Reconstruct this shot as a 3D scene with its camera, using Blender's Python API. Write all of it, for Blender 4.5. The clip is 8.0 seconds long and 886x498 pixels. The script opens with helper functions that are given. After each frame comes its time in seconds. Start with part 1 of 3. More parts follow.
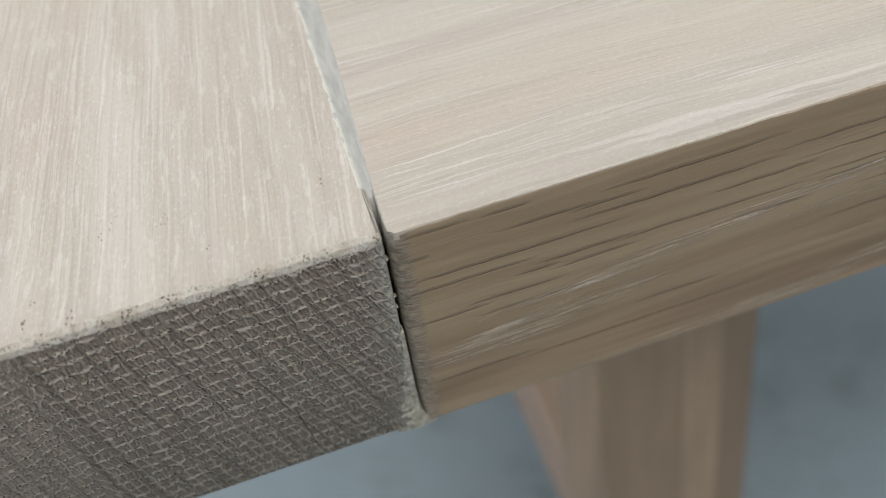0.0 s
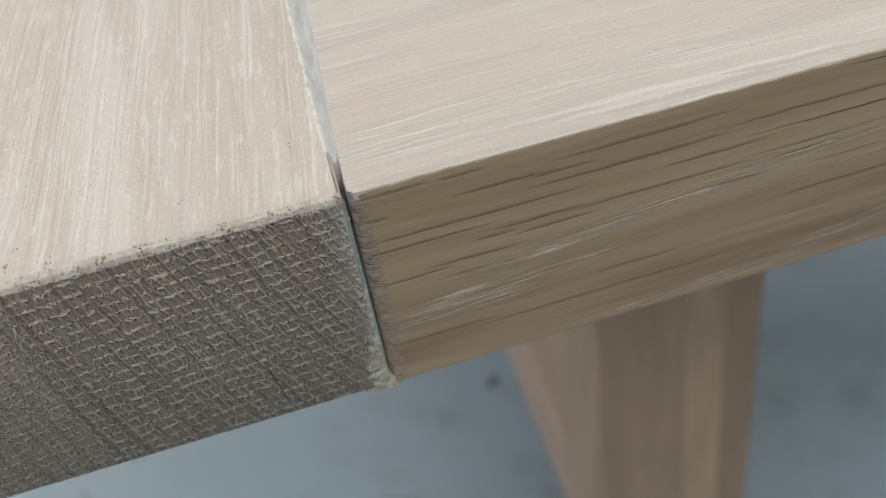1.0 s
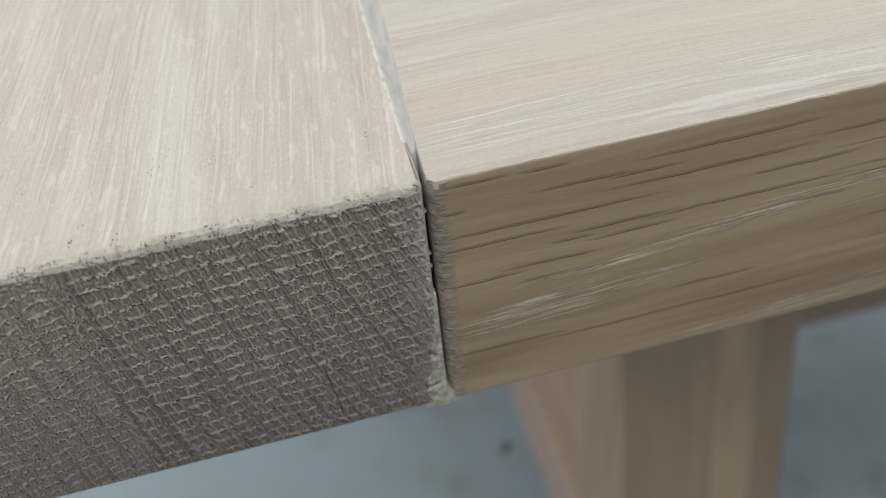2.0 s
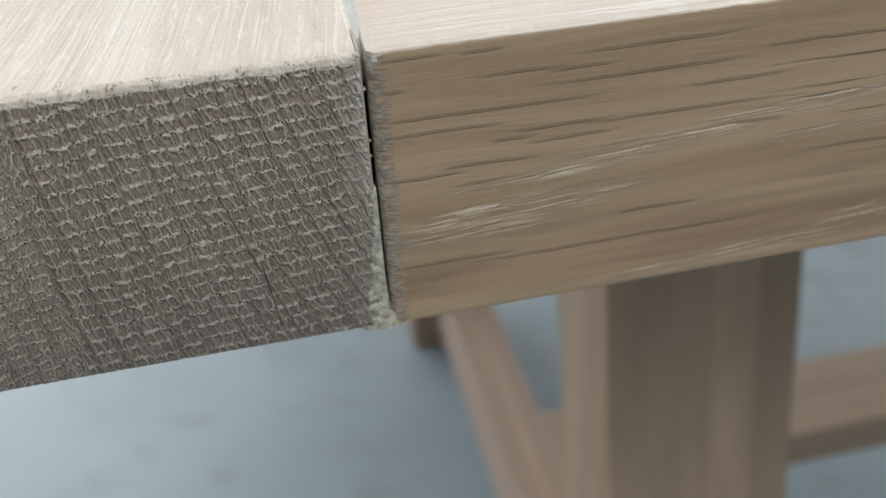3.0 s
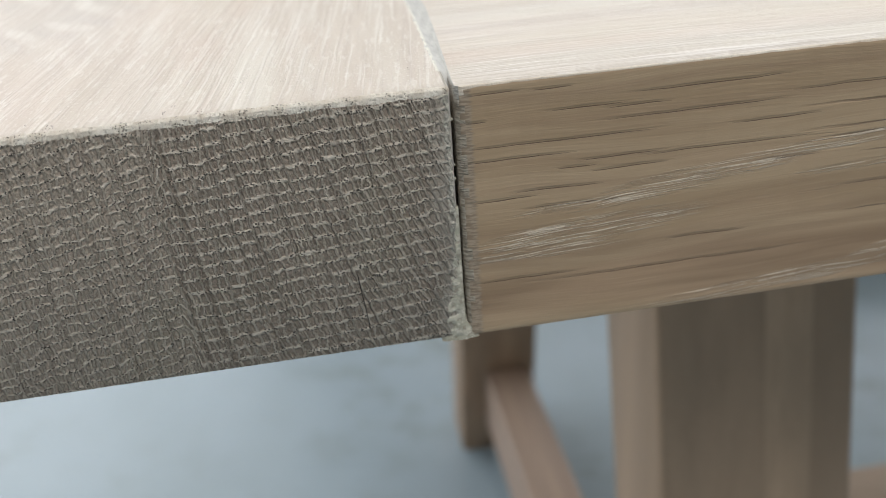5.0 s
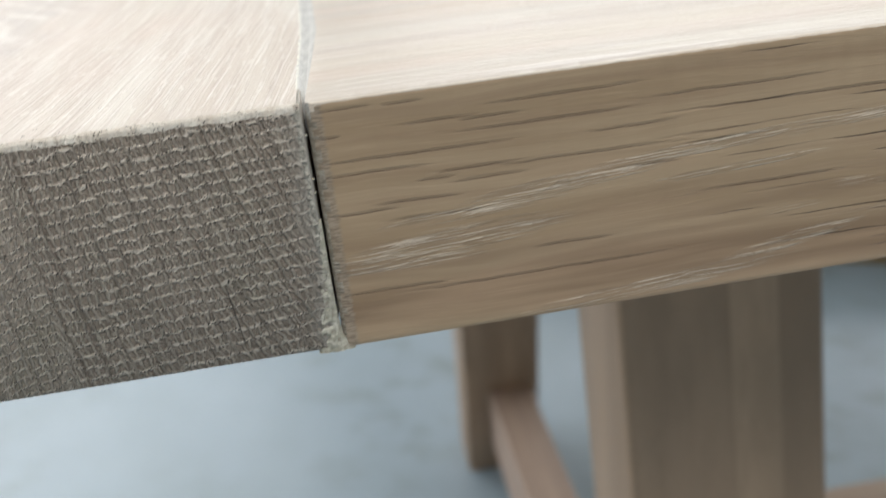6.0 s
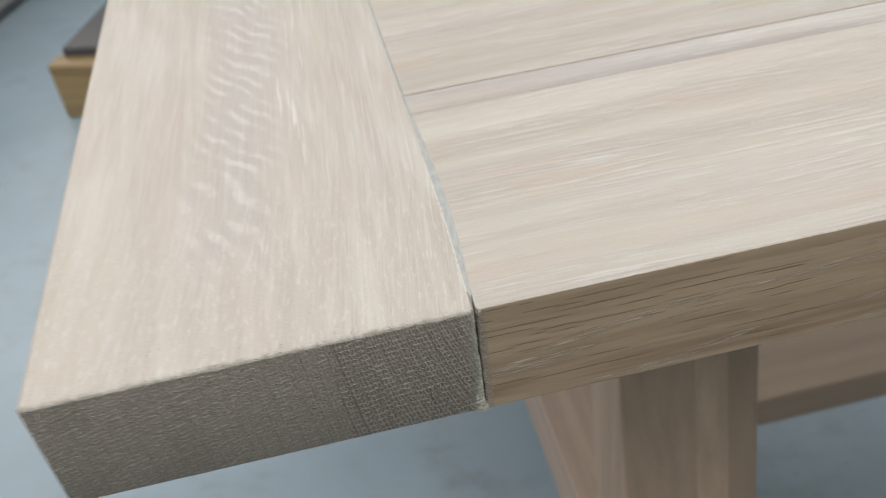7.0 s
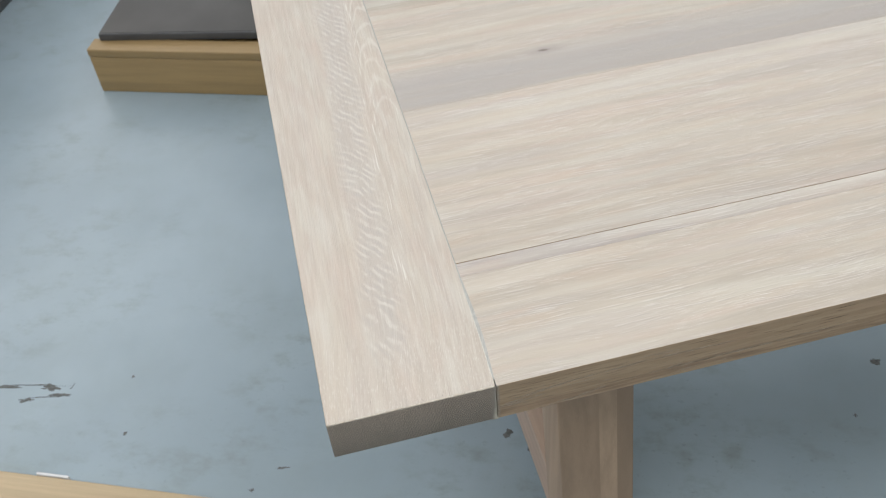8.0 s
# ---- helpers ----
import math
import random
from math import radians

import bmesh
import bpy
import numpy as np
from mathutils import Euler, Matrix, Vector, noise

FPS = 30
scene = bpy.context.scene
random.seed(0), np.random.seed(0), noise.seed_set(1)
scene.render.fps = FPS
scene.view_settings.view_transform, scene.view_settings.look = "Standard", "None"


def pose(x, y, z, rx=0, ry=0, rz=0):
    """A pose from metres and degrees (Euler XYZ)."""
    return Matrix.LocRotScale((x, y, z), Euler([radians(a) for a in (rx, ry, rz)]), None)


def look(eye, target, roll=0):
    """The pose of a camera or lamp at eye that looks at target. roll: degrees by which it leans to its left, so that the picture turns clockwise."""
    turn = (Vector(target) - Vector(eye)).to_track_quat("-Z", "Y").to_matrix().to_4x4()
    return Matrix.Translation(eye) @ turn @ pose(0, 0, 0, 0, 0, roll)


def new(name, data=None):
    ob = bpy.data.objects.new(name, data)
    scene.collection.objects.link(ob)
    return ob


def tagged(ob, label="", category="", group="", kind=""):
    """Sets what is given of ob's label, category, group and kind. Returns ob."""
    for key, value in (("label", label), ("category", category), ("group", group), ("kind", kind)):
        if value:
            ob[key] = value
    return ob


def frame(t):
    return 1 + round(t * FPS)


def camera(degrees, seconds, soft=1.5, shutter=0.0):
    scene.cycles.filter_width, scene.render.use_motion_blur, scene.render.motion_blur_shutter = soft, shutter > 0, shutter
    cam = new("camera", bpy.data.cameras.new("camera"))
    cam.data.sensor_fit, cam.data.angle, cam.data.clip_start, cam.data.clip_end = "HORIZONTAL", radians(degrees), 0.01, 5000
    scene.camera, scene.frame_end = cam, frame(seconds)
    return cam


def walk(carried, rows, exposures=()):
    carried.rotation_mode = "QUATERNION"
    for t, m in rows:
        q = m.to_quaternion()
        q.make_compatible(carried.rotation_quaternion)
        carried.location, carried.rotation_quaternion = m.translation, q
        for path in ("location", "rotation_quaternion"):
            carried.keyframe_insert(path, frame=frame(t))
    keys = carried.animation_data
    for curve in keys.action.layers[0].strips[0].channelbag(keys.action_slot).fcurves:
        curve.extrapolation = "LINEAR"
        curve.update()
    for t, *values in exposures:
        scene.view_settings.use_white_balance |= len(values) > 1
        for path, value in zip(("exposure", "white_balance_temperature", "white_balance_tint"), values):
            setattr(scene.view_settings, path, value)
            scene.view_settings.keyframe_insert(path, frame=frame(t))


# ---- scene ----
cam = camera(51.74, 8.0, soft=0.8, shutter=0.2)
PATH = [
    (0, (-0.0109, -0.0700, 0.8284), (0.0925, 0.4067, 0.2587), -8.02),
    (0.2, (-0.0088, -0.0726, 0.8294), (0.0915, 0.4058, 0.2606), -7.86),
    (0.5, (-0.0051, -0.0769, 0.8302), (0.0958, 0.4021, 0.2620), -7.38),
    (0.8, (-0.0049, -0.0784, 0.8303), (0.0900, 0.4011, 0.2614), -7.69),
    (1, (-0.0056, -0.0804, 0.8292), (0.0819, 0.4040, 0.2634), -8.09),
    (1.2, (-0.0082, -0.0806, 0.8268), (0.0807, 0.4089, 0.2655), -7.75),
    (2.3, (-0.0172, -0.0820, 0.8158), (0.0831, 0.4647, 0.3123), -4.96),
    (2.5, (-0.0181, -0.0833, 0.8119), (0.0900, 0.4769, 0.3251), -4.17),
    (2.8, (-0.0150, -0.0923, 0.8042), (0.1002, 0.4842, 0.3385), -3.19),
    (3, (-0.0131, -0.1050, 0.7942), (0.0976, 0.4983, 0.3627), -3.44),
    (3.3, (-0.0098, -0.1140, 0.7868), (0.1083, 0.5167, 0.3986), -3.56),
    (3.5, (-0.0057, -0.1168, 0.7825), (0.1073, 0.5228, 0.4076), -3.93),
    (3.8, (-0.0079, -0.1183, 0.7838), (0.1023, 0.5296, 0.4225), -4.46),
    (4, (-0.0140, -0.1194, 0.7879), (0.0914, 0.5326, 0.4326), -4.69),
    (4.2, (-0.0179, -0.1237, 0.7918), (0.0738, 0.5361, 0.4472), -5.04),
    (5.3, (-0.0219, -0.1283, 0.7909), (0.0647, 0.5276, 0.4377), -4.11),
    (5.5, (-0.0169, -0.1329, 0.7862), (0.0726, 0.5327, 0.4523), -4.26),
    (5.8, (-0.0061, -0.1330, 0.7862), (0.0761, 0.5294, 0.4443), -4.79),
    (6, (0.0021, -0.1335, 0.7894), (0.0736, 0.5342, 0.4553), -6.14),
    (6.2, (0.0065, -0.1321, 0.8041), (0.0769, 0.5182, 0.4371), -6.79),
    (6.5, (0.0074, -0.1398, 0.8268), (0.0540, 0.4915, 0.4246), -8.50),
    (6.7, (-0.0025, -0.1537, 0.8551), (0.0510, 0.4585, 0.4251), -8.96),
    (7, (-0.0325, -0.1953, 0.9299), (0.0373, 0.3893, 0.4654), -7.84),
    (7.2, (-0.0510, -0.2413, 1.0137), (0.0194, 0.3132, 0.5137), -7.95),
    (7.5, (-0.0811, -0.3016, 1.1605), (0.0049, 0.2185, 0.6270), -5.96),
    (7.6, (-0.0847, -0.3316, 1.1985), (0.0002, 0.1906, 0.6669), -5.87),
    (8, (-0.1014, -0.4044, 1.3207), (-0.0132, 0.1171, 0.7890), -5.48),
]
EXPOSURES = [(0.0, -0.48), (1.0, -0.48), (2.5, -0.46), (3.0, -0.18), (3.5, 0.14), (4.0, -0.06), (5.5, -0.19), (6.0, -0.06), (6.5, -0.40), (7.0, -0.40), (8.0, -0.35)]
walk(cam, [(t, look(eye, target, roll)) for t, eye, target, roll in PATH], EXPOSURES)

# ---- plan, in metres: x along the table's long edge, y across it, the joint's front corner at 0, 0 ----
H, T = 0.75, 0.0430            # table height and thickness of the top
LENGTH, WIDTH = 1.66, 0.93     # planks between the two breadboard ends, width of the table
END = 0.134                    # width of a breadboard end
ROOM = pose(0, 0, 0, 0, 0, -21.4)   # the room stands askew to the table

# ---- world and lamps ----
world = bpy.data.worlds.new("world")
scene.world = world
world.use_nodes = True
sky = world.node_tree.nodes.new("ShaderNodeTexSky")
sky.sky_type, sky.sun_disc, sky.sun_elevation, sky.sun_rotation = "NISHITA", False, radians(35), radians(-30)
world.node_tree.links.new(sky.outputs[0], world.node_tree.nodes["Background"].inputs[0])
world.node_tree.nodes["Background"].inputs[1].default_value = 0.1


def opening_light(name, at, w, h, power):
    """Daylight that falls in through an opening of that size; at is its pose in the room, looking along -z."""
    data = bpy.data.lights.new(name, "AREA")
    data.shape, data.size, data.size_y, data.energy, data.color = "RECTANGLE", w, h, power, (1.0, 0.98, 0.948)
    ob = new(name, data)
    ob.matrix_world = ROOM @ at
    return ob


SKYLIGHT = (-0.9, 2.3, -2.7, 0.4)     # opening in the ceiling: u0, u1, v0, v1
opening_light("skylight_light", pose((SKYLIGHT[0] + SKYLIGHT[1]) / 2, (SKYLIGHT[2] + SKYLIGHT[3]) / 2, 3.38), 3.1, 3.0, 124)
opening_light("north_window_light", pose(1.1, 4.56, 1.75, 90, 0, 180), 5.0, 2.3, 76)
opening_light("west_window_light", pose(-1.715, 1.6, 1.60, 90, 0, -90), 3.6, 2.5, 52)


# ---- shader helpers ----
class Val:
    """A socket that can be added, multiplied and so on."""
    def __init__(self, tree, sock):
        self.tree, self.sock = tree, sock

    def op(self, kind, *others):
        n = self.tree.nodes.new("ShaderNodeMath")
        n.operation = kind
        for i, o in enumerate((self, *others)):
            if isinstance(o, Val):
                self.tree.links.new(o.sock, n.inputs[i])
            else:
                n.inputs[i].default_value = o
        return Val(self.tree, n.outputs[0])

    def __add__(self, o): return self.op("ADD", o)
    def __sub__(self, o): return self.op("SUBTRACT", o)
    def __mul__(self, o): return self.op("MULTIPLY", o)
    def __truediv__(self, o): return self.op("DIVIDE", o)
    def sin(self): return self.op("SINE")
    def fract(self): return self.op("FRACT")
    def floor(self): return self.op("FLOOR")
    def abs(self): return self.op("ABSOLUTE")
    def max(self, o): return self.op("MAXIMUM", o)
    def min(self, o): return self.op("MINIMUM", o)
    def power(self, o): return self.op("POWER", o)

    def step(self, a, b, low=0.0, high=1.0):
        n = self.tree.nodes.new("ShaderNodeMapRange")
        n.interpolation_type = "SMOOTHSTEP"
        self.tree.links.new(self.sock, n.inputs[0])
        for i, v in enumerate((a, b, low, high)):
            n.inputs[i + 1].default_value = v
        return Val(self.tree, n.outputs[0])


class Shade:
    def __init__(self, name, rough=0.5, metal=0.0, spec=0.5):
        self.mat = bpy.data.materials.new(name)
        self.mat.use_nodes = True
        self.t = self.mat.node_tree
        self.bsdf = self.t.nodes["Principled BSDF"]
        self.bsdf.inputs["Roughness"].default_value = rough
        self.bsdf.inputs["Metallic"].default_value = metal
        self.bsdf.inputs["Specular IOR Level"].default_value = spec
        tc = self.t.nodes.new("ShaderNodeTexCoord")
        sep = self.t.nodes.new("ShaderNodeSeparateXYZ")
        self.t.links.new(tc.outputs["Object"], sep.inputs[0])
        self.x, self.y, self.z = (Val(self.t, sep.outputs[i]) for i in range(3))

    def rand(self):
        return Val(self.t, self.t.nodes.new("ShaderNodeObjectInfo").outputs["Random"])

    def vec(self, *c):
        n = self.t.nodes.new("ShaderNodeCombineXYZ")
        for i, v in enumerate(c):
            if isinstance(v, Val):
                self.t.links.new(v.sock, n.inputs[i])
            else:
                n.inputs[i].default_value = v
        return n.outputs[0]

    def noise(self, a, b, c=0.0, detail=3.0, rough=0.55, scale=1.0):
        n = self.t.nodes.new("ShaderNodeTexNoise")
        self.t.links.new(self.vec(a, b, c), n.inputs["Vector"])
        n.inputs["Scale"].default_value, n.inputs["Detail"].default_value, n.inputs["Roughness"].default_value = scale, detail, rough
        return Val(self.t, n.outputs[0])

    def cells(self, a, b, c=0.0, loose=1.0):
        n = self.t.nodes.new("ShaderNodeTexVoronoi")
        n.voronoi_dimensions = "2D"
        self.t.links.new(self.vec(a, b, c), n.inputs["Vector"])
        n.inputs["Scale"].default_value, n.inputs["Randomness"].default_value = 1.0, loose
        return Val(self.t, n.outputs["Distance"])

    def mix(self, f, a, b):
        n = self.t.nodes.new("ShaderNodeMix")
        n.data_type = "RGBA"
        self.t.links.new(f.sock, n.inputs[0])
        for i, c in ((6, a), (7, b)):
            if isinstance(c, tuple):
                n.inputs[i].default_value = (*c, 1)
            else:
                self.t.links.new(c, n.inputs[i])
        return n.outputs[2]

    def finish(self, colour, height=None, depth=0.001, strength=1.0, rough=None):
        if isinstance(colour, tuple):
            self.bsdf.inputs["Base Color"].default_value = (*colour, 1)
        else:
            self.t.links.new(colour, self.bsdf.inputs["Base Color"])
        if height is not None:
            b = self.t.nodes.new("ShaderNodeBump")
            b.inputs["Strength"].default_value, b.inputs["Distance"].default_value = strength, depth
            self.t.links.new(height.sock, b.inputs["Height"])
            self.t.links.new(b.outputs[0], self.bsdf.inputs["Normal"])
        if rough is not None:
            self.t.links.new(rough.sock, self.bsdf.inputs["Roughness"])
        return self.mat


# ---- materials ----
def drift(s, c, fx, fy, seed, amount):
    """Soft pink, cream, lavender and chalky patches where the lime took unevenly."""
    for i, hue in enumerate(((0.60, 0.485, 0.41), (0.61, 0.545, 0.45), (0.53, 0.48, 0.445), (0.65, 0.63, 0.555))):
        c = s.mix(s.noise(s.x * fx, s.y * fy, seed + i * 9.7, 2, 0.55).step(0.50, 0.66) * amount, c, hue)
    return c


def limed_plank(name, tone, grey_band=None, knot=None, seed=0.0):
    """Limed oak, grain along x: fine pale lines and dark grooves, grey and pinkish zones, a few open pores."""
    s = Shade(name, 0.5, spec=0.5)
    warp = (s.noise(s.x * 3, s.y * 14, seed, 2) - 0.5) * 0.03 + (s.noise(s.x * 24, s.y * 90, seed + 3, 2) - 0.5) * 0.0012 + (s.noise(s.x * 160, s.y * 300, seed + 91, 2) - 0.5) * 0.0007
    y = s.y + warp
    g = s.x + y * 7.3
    wide = s.noise(s.x * 3, y * 60, seed, 3)
    pale = s.noise(g * 40, y * 3300, seed + 7, 1.5, 0.5)
    groove = s.noise(g * 42, y * 2500, seed + 17, 1.5, 0.5)
    band = s.noise(g * 16, y * 700, seed + 27, 2, 0.5)
    dash = s.noise(g * 75, y * 2100, seed + 13, 1.0, 0.5)
    stipple = s.noise(s.x * 1300, y * 2600, seed + 9, 3, 0.65)
    zone = s.noise(s.x * 8, y * 70, seed + 5, 2).step(0.44, 0.58)
    c = s.mix(wide.step(0.36, 0.64), tuple(v * 0.89 for v in tone), tuple(v * k for v, k in zip(tone, (1.06, 1.07, 1.08))))
    c = s.mix(s.noise(s.x * 2.2, s.y * 26, seed + 2, 2).step(0.46, 0.64) * 0.75, c, (tone[0] * 0.86, tone[1] * 0.88, tone[2] * 0.93))
    c = s.mix(s.noise(s.x * 12, s.y * 60, seed + 31, 2).step(0.52, 0.68) * 0.4, c, (tone[0] * 1.02, tone[1] * 0.93, tone[2] * 0.88))
    c = drift(s, c, 3, 42, seed + 61, 0.42)
    c = s.mix(band.step(0.46, 0.34) * 0.10, c, (tone[0] * 0.72, tone[1] * 0.70, tone[2] * 0.70))
    c = s.mix(band.step(0.56, 0.68) * 0.12, c, (0.74, 0.71, 0.66))
    c = s.mix(groove.step(0.40, 0.34) * (zone * 0.10 + 0.03), c, (0.42, 0.35, 0.30))
    c = s.mix(pale.step(0.61, 0.65) * (zone * 0.42 + 0.08), c, (0.84, 0.82, 0.80))
    vein = s.noise(g * 48, y * 1150, seed + 41, 1.0, 0.4)
    c = s.mix(vein.step(0.62, 0.67) * (zone * 0.2 + 0.06), c, (0.80, 0.77, 0.73))
    c = s.mix(vein.step(0.40, 0.34) * (zone * 0.12 + 0.02), c, (0.40, 0.34, 0.31))
    sparse = s.noise(s.x * 9, s.y * 30, seed + 53, 2).step(0.40, 0.58)
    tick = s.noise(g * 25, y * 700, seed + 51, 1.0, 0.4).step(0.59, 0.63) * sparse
    # The same ticks shifted across the grain: shade beside raised ticks, painted dark.
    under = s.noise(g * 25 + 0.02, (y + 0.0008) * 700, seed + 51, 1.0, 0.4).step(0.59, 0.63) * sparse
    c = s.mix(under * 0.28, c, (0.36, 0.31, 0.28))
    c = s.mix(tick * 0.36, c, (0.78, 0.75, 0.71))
    pore = dash.step(0.66, 0.70) * zone
    c = s.mix(pore * 0.3, c, (0.28, 0.22, 0.18))
    c = s.mix(stipple.step(0.57, 0.64) * 0.2, c, (0.80, 0.78, 0.75))
    c = s.mix(stipple.step(0.43, 0.34) * 0.16, c, (0.36, 0.31, 0.28))
    sweep = (y + (s.noise(s.x * 5, s.y * 9, seed + 81, 2) - 0.5) * 0.05) * 1150
    lines = sweep.sin().step(0.55, 1.0) * s.noise(s.x * 4, s.y * 18, seed + 83, 2).step(0.42, 0.62)
    c = s.mix(lines * 0.05, c, (0.40, 0.355, 0.34))
    if grey_band:
        a, b = grey_band
        c = s.mix(y.step(a - 0.004, a + 0.004) * y.step(b + 0.02, b - 0.02) * wide.step(0.30, 0.55, 0.55, 1.0) * 0.75, c, (0.45, 0.425, 0.41))
    if knot:
        d = (((s.x - knot[0]) / 0.034).power(2) + ((s.y - knot[1]) / 0.011).power(2)).power(0.5) + (s.noise(s.x * 120, s.y * 300) - 0.5) * 0.35
        c = s.mix(d.step(1.0, 0.2) * 0.5, c, (0.38, 0.34, 0.33))
        c = s.mix(d.step(0.26, 0.10) * 0.75, c, (0.15, 0.115, 0.10))
    h = pale.step(0.56, 0.65) * 1.1 * zone - groove.step(0.44, 0.34) * 0.8 + stipple * 0.5 + band * 0.3 - pore * 0.7 + vein.step(0.56, 0.66) * 0.4 - vein.step(0.44, 0.36) * 0.3 + tick * 1.2
    return s.finish(c, h, 0.0006, 0.32, pale.step(0.35, 0.65, 0.50, 0.40))


def limed_end_board():
    """Limed oak, grain along y, with an arched figure that drifts across the board."""
    s = Shade("limed_oak_end_board", 0.5, spec=0.42)
    warp = (s.noise(s.x * 22, s.y * 8, 1, 2) - 0.5) * 0.016
    dx = s.x + 0.056 - s.y * 0.055 + warp
    arch = s.y * 52 + (s.y - 0.10).max(0.0) * 30 + dx * 105 + (s.noise(s.x * 40, s.y * 18, 2, 2) - 0.5) * 2.0 + (s.noise(s.x * 300, s.y * 140, 22, 2) - 0.5) * 0.28
    loop = ((dx - 0.018) * (dx - 0.018) * 5200 + s.y * 26 + (s.noise(s.x * 60, s.y * 14, 42, 2) - 0.5) * 1.2) * 6.283
    loops = loop.sin().step(0.5, 1.0) * (dx - 0.018).abs().step(0.022, 0.012) * s.y.step(0.25, 0.5)
    ring = (arch * 6.283).sin()
    middle = (dx + 0.020).abs().step(0.025, 0.006) * s.noise(s.x * 30, s.y * 10, 52, 2).step(0.25, 0.50) * s.y.step(0.02, 0.08)
    stroke = s.noise(s.x * 70, s.y * 60, 62, 3).step(0.38, 0.60)
    lean = s.x - s.y * 0.055 - s.y.min(0.08) * 0.075 + (s.noise(s.x * 40, s.y * 25, 3, 2) - 0.5) * 0.0014 + (s.noise(s.x * 260, s.y * 110, 93, 2) - 0.5) * 0.0006
    g = s.y + lean * 7.3
    groove = s.noise(lean * 1000, g * 24, 14, 1.5, 0.5)
    pale = s.noise(lean * 1500, g * 26, 4, 1.5, 0.5)
    band = s.noise(lean * 480, g * 14, 34, 2, 0.5)
    stipple = s.noise(lean * 2600, s.y * 1300, 6, 3, 0.65)
    light, grey = (0.80, 0.785, 0.73), (0.48, 0.445, 0.42)
    quiet = s.x.step(-0.055, -0.018, 0.55, 1.0)
    c = s.mix(s.noise(s.x * 200, s.y * 8, 8, 3).step(0.38, 0.62), (0.525, 0.465, 0.402), (0.575, 0.515, 0.45))
    c = s.mix(s.noise(s.x * 34, s.y * 16, 12, 3).step(0.48, 0.66) * 0.5, c, (0.54, 0.452, 0.392))
    c = s.mix(s.noise(s.x * 110, s.y * 16, 32, 3).step(0.46, 0.70) * 0.4, c, (0.66, 0.64, 0.585))
    c = s.mix(loops * 0.4, c, light)
    c = drift(s, c, 48, 10, 71, 0.24)
    c = s.mix(middle * 0.55, c, (0.495, 0.455, 0.42))
    c = s.mix(ring.step(-0.2, 0.9) * middle * stroke * 0.6, c, grey)
    c = s.mix(ring.step(0.1, -0.95) * middle * stroke * s.noise(lean * 900, g * 30, 66, 1.5).step(0.22, 0.50) * 0.42, c, light)
    streak = s.noise(lean * 420, g * 26, 64, 1.5, 0.5)
    c = s.mix(streak.step(0.58, 0.68) * (dx - 0.002).abs().step(0.012, 0.003) * s.y.step(0.06, 0.14) * 0.6, c, light)
    c = s.mix(band.step(0.48, 0.36) * quiet * 0.18, c, (0.46, 0.40, 0.36))
    c = s.mix(band.step(0.56, 0.70) * 0.14, c, (0.76, 0.73, 0.68))
    c = s.mix(pale.step(0.57, 0.64) * quiet * 0.28, c, light)
    c = s.mix(groove.step(0.45, 0.35) * quiet * 0.2, c, (0.41, 0.345, 0.31))
    c = s.mix(stipple.step(0.56, 0.66) * 0.34, c, (0.80, 0.785, 0.75))
    c = s.mix(stipple.step(0.44, 0.35) * 0.22, c, (0.36, 0.31, 0.28))
    clot = s.noise(lean * 800, s.y * 150, 97, 2, 0.6).step(0.55, 0.66) * s.y.step(0.11, 0.04)
    c = s.mix(clot * 0.26, c, light)
    pits = s.cells(s.x * 1900, s.y * 1100).step(0.24, 0.15) * s.noise(s.x * 330, s.y * 110, 5, 2).step(0.65, 0.69) * s.y.step(0.022, 0.008)
    c = s.mix(pits * 0.95, c, (0.09, 0.07, 0.055))
    h = pale.step(0.48, 0.68) * 0.8 - groove.step(0.50, 0.34) * 1.2 + band * 1.4 + stipple * 0.4 + clot * 0.8 - pits * 0.5
    return s.finish(c, h * quiet, 0.0006, 0.27, pale.step(0.35, 0.65, 0.62, 0.52))


LONG_PORES = [(0.0035, 0.7483, 0.0035), (0.0125, 0.7482, 0.0025), (0.018, 0.7447, 0.005), (0.026, 0.7441, 0.004), (0.038, 0.7461, 0.010), (0.0355, 0.7422, 0.0115),
              (0.0135, 0.7398, 0.0125), (0.0065, 0.7376, 0.0075), (0.0235, 0.7361, 0.0055), (0.025, 0.7341, 0.005), (0.041, 0.7356, 0.011), (0.0135, 0.7319, 0.0055),
              (0.0165, 0.7351, 0.0025), (0.0045, 0.7310, 0.0045), (0.049, 0.7391, 0.006), (0.001, 0.7440, 0.0012), (0.0325, 0.7156, 0.0175), (0.0165, 0.7289, 0.0065),
              (0.0515, 0.7321, 0.0045), (0.0385, 0.7203, 0.0055), (0.008, 0.7166, 0.007), (0.066, 0.7433, 0.012), (0.088, 0.7402, 0.014), (0.073, 0.7260, 0.010)]
FLECKS = [(0.0225, 0.7285, 0.0125, 0.0009, 0.04), (0.037, 0.7310, 0.014, 0.0013, 0.07), (0.0655, 0.7340, 0.020, 0.0010, 0.05), (0.0185, 0.7240, 0.0155, 0.0019, 0.065),
          (0.011, 0.7210, 0.011, 0.0010, 0.0), (0.053, 0.7095, 0.019, 0.0013, 0.08), (0.0775, 0.7140, 0.0105, 0.0012, 0.19), (0.0675, 0.7295, 0.0115, 0.0006, 0.04),
          (0.105, 0.7355, 0.022, 0.0012, 0.03), (0.20, 0.7200, 0.09, 0.0014, 0.02), (0.15, 0.7360, 0.04, 0.0012, -0.02)]


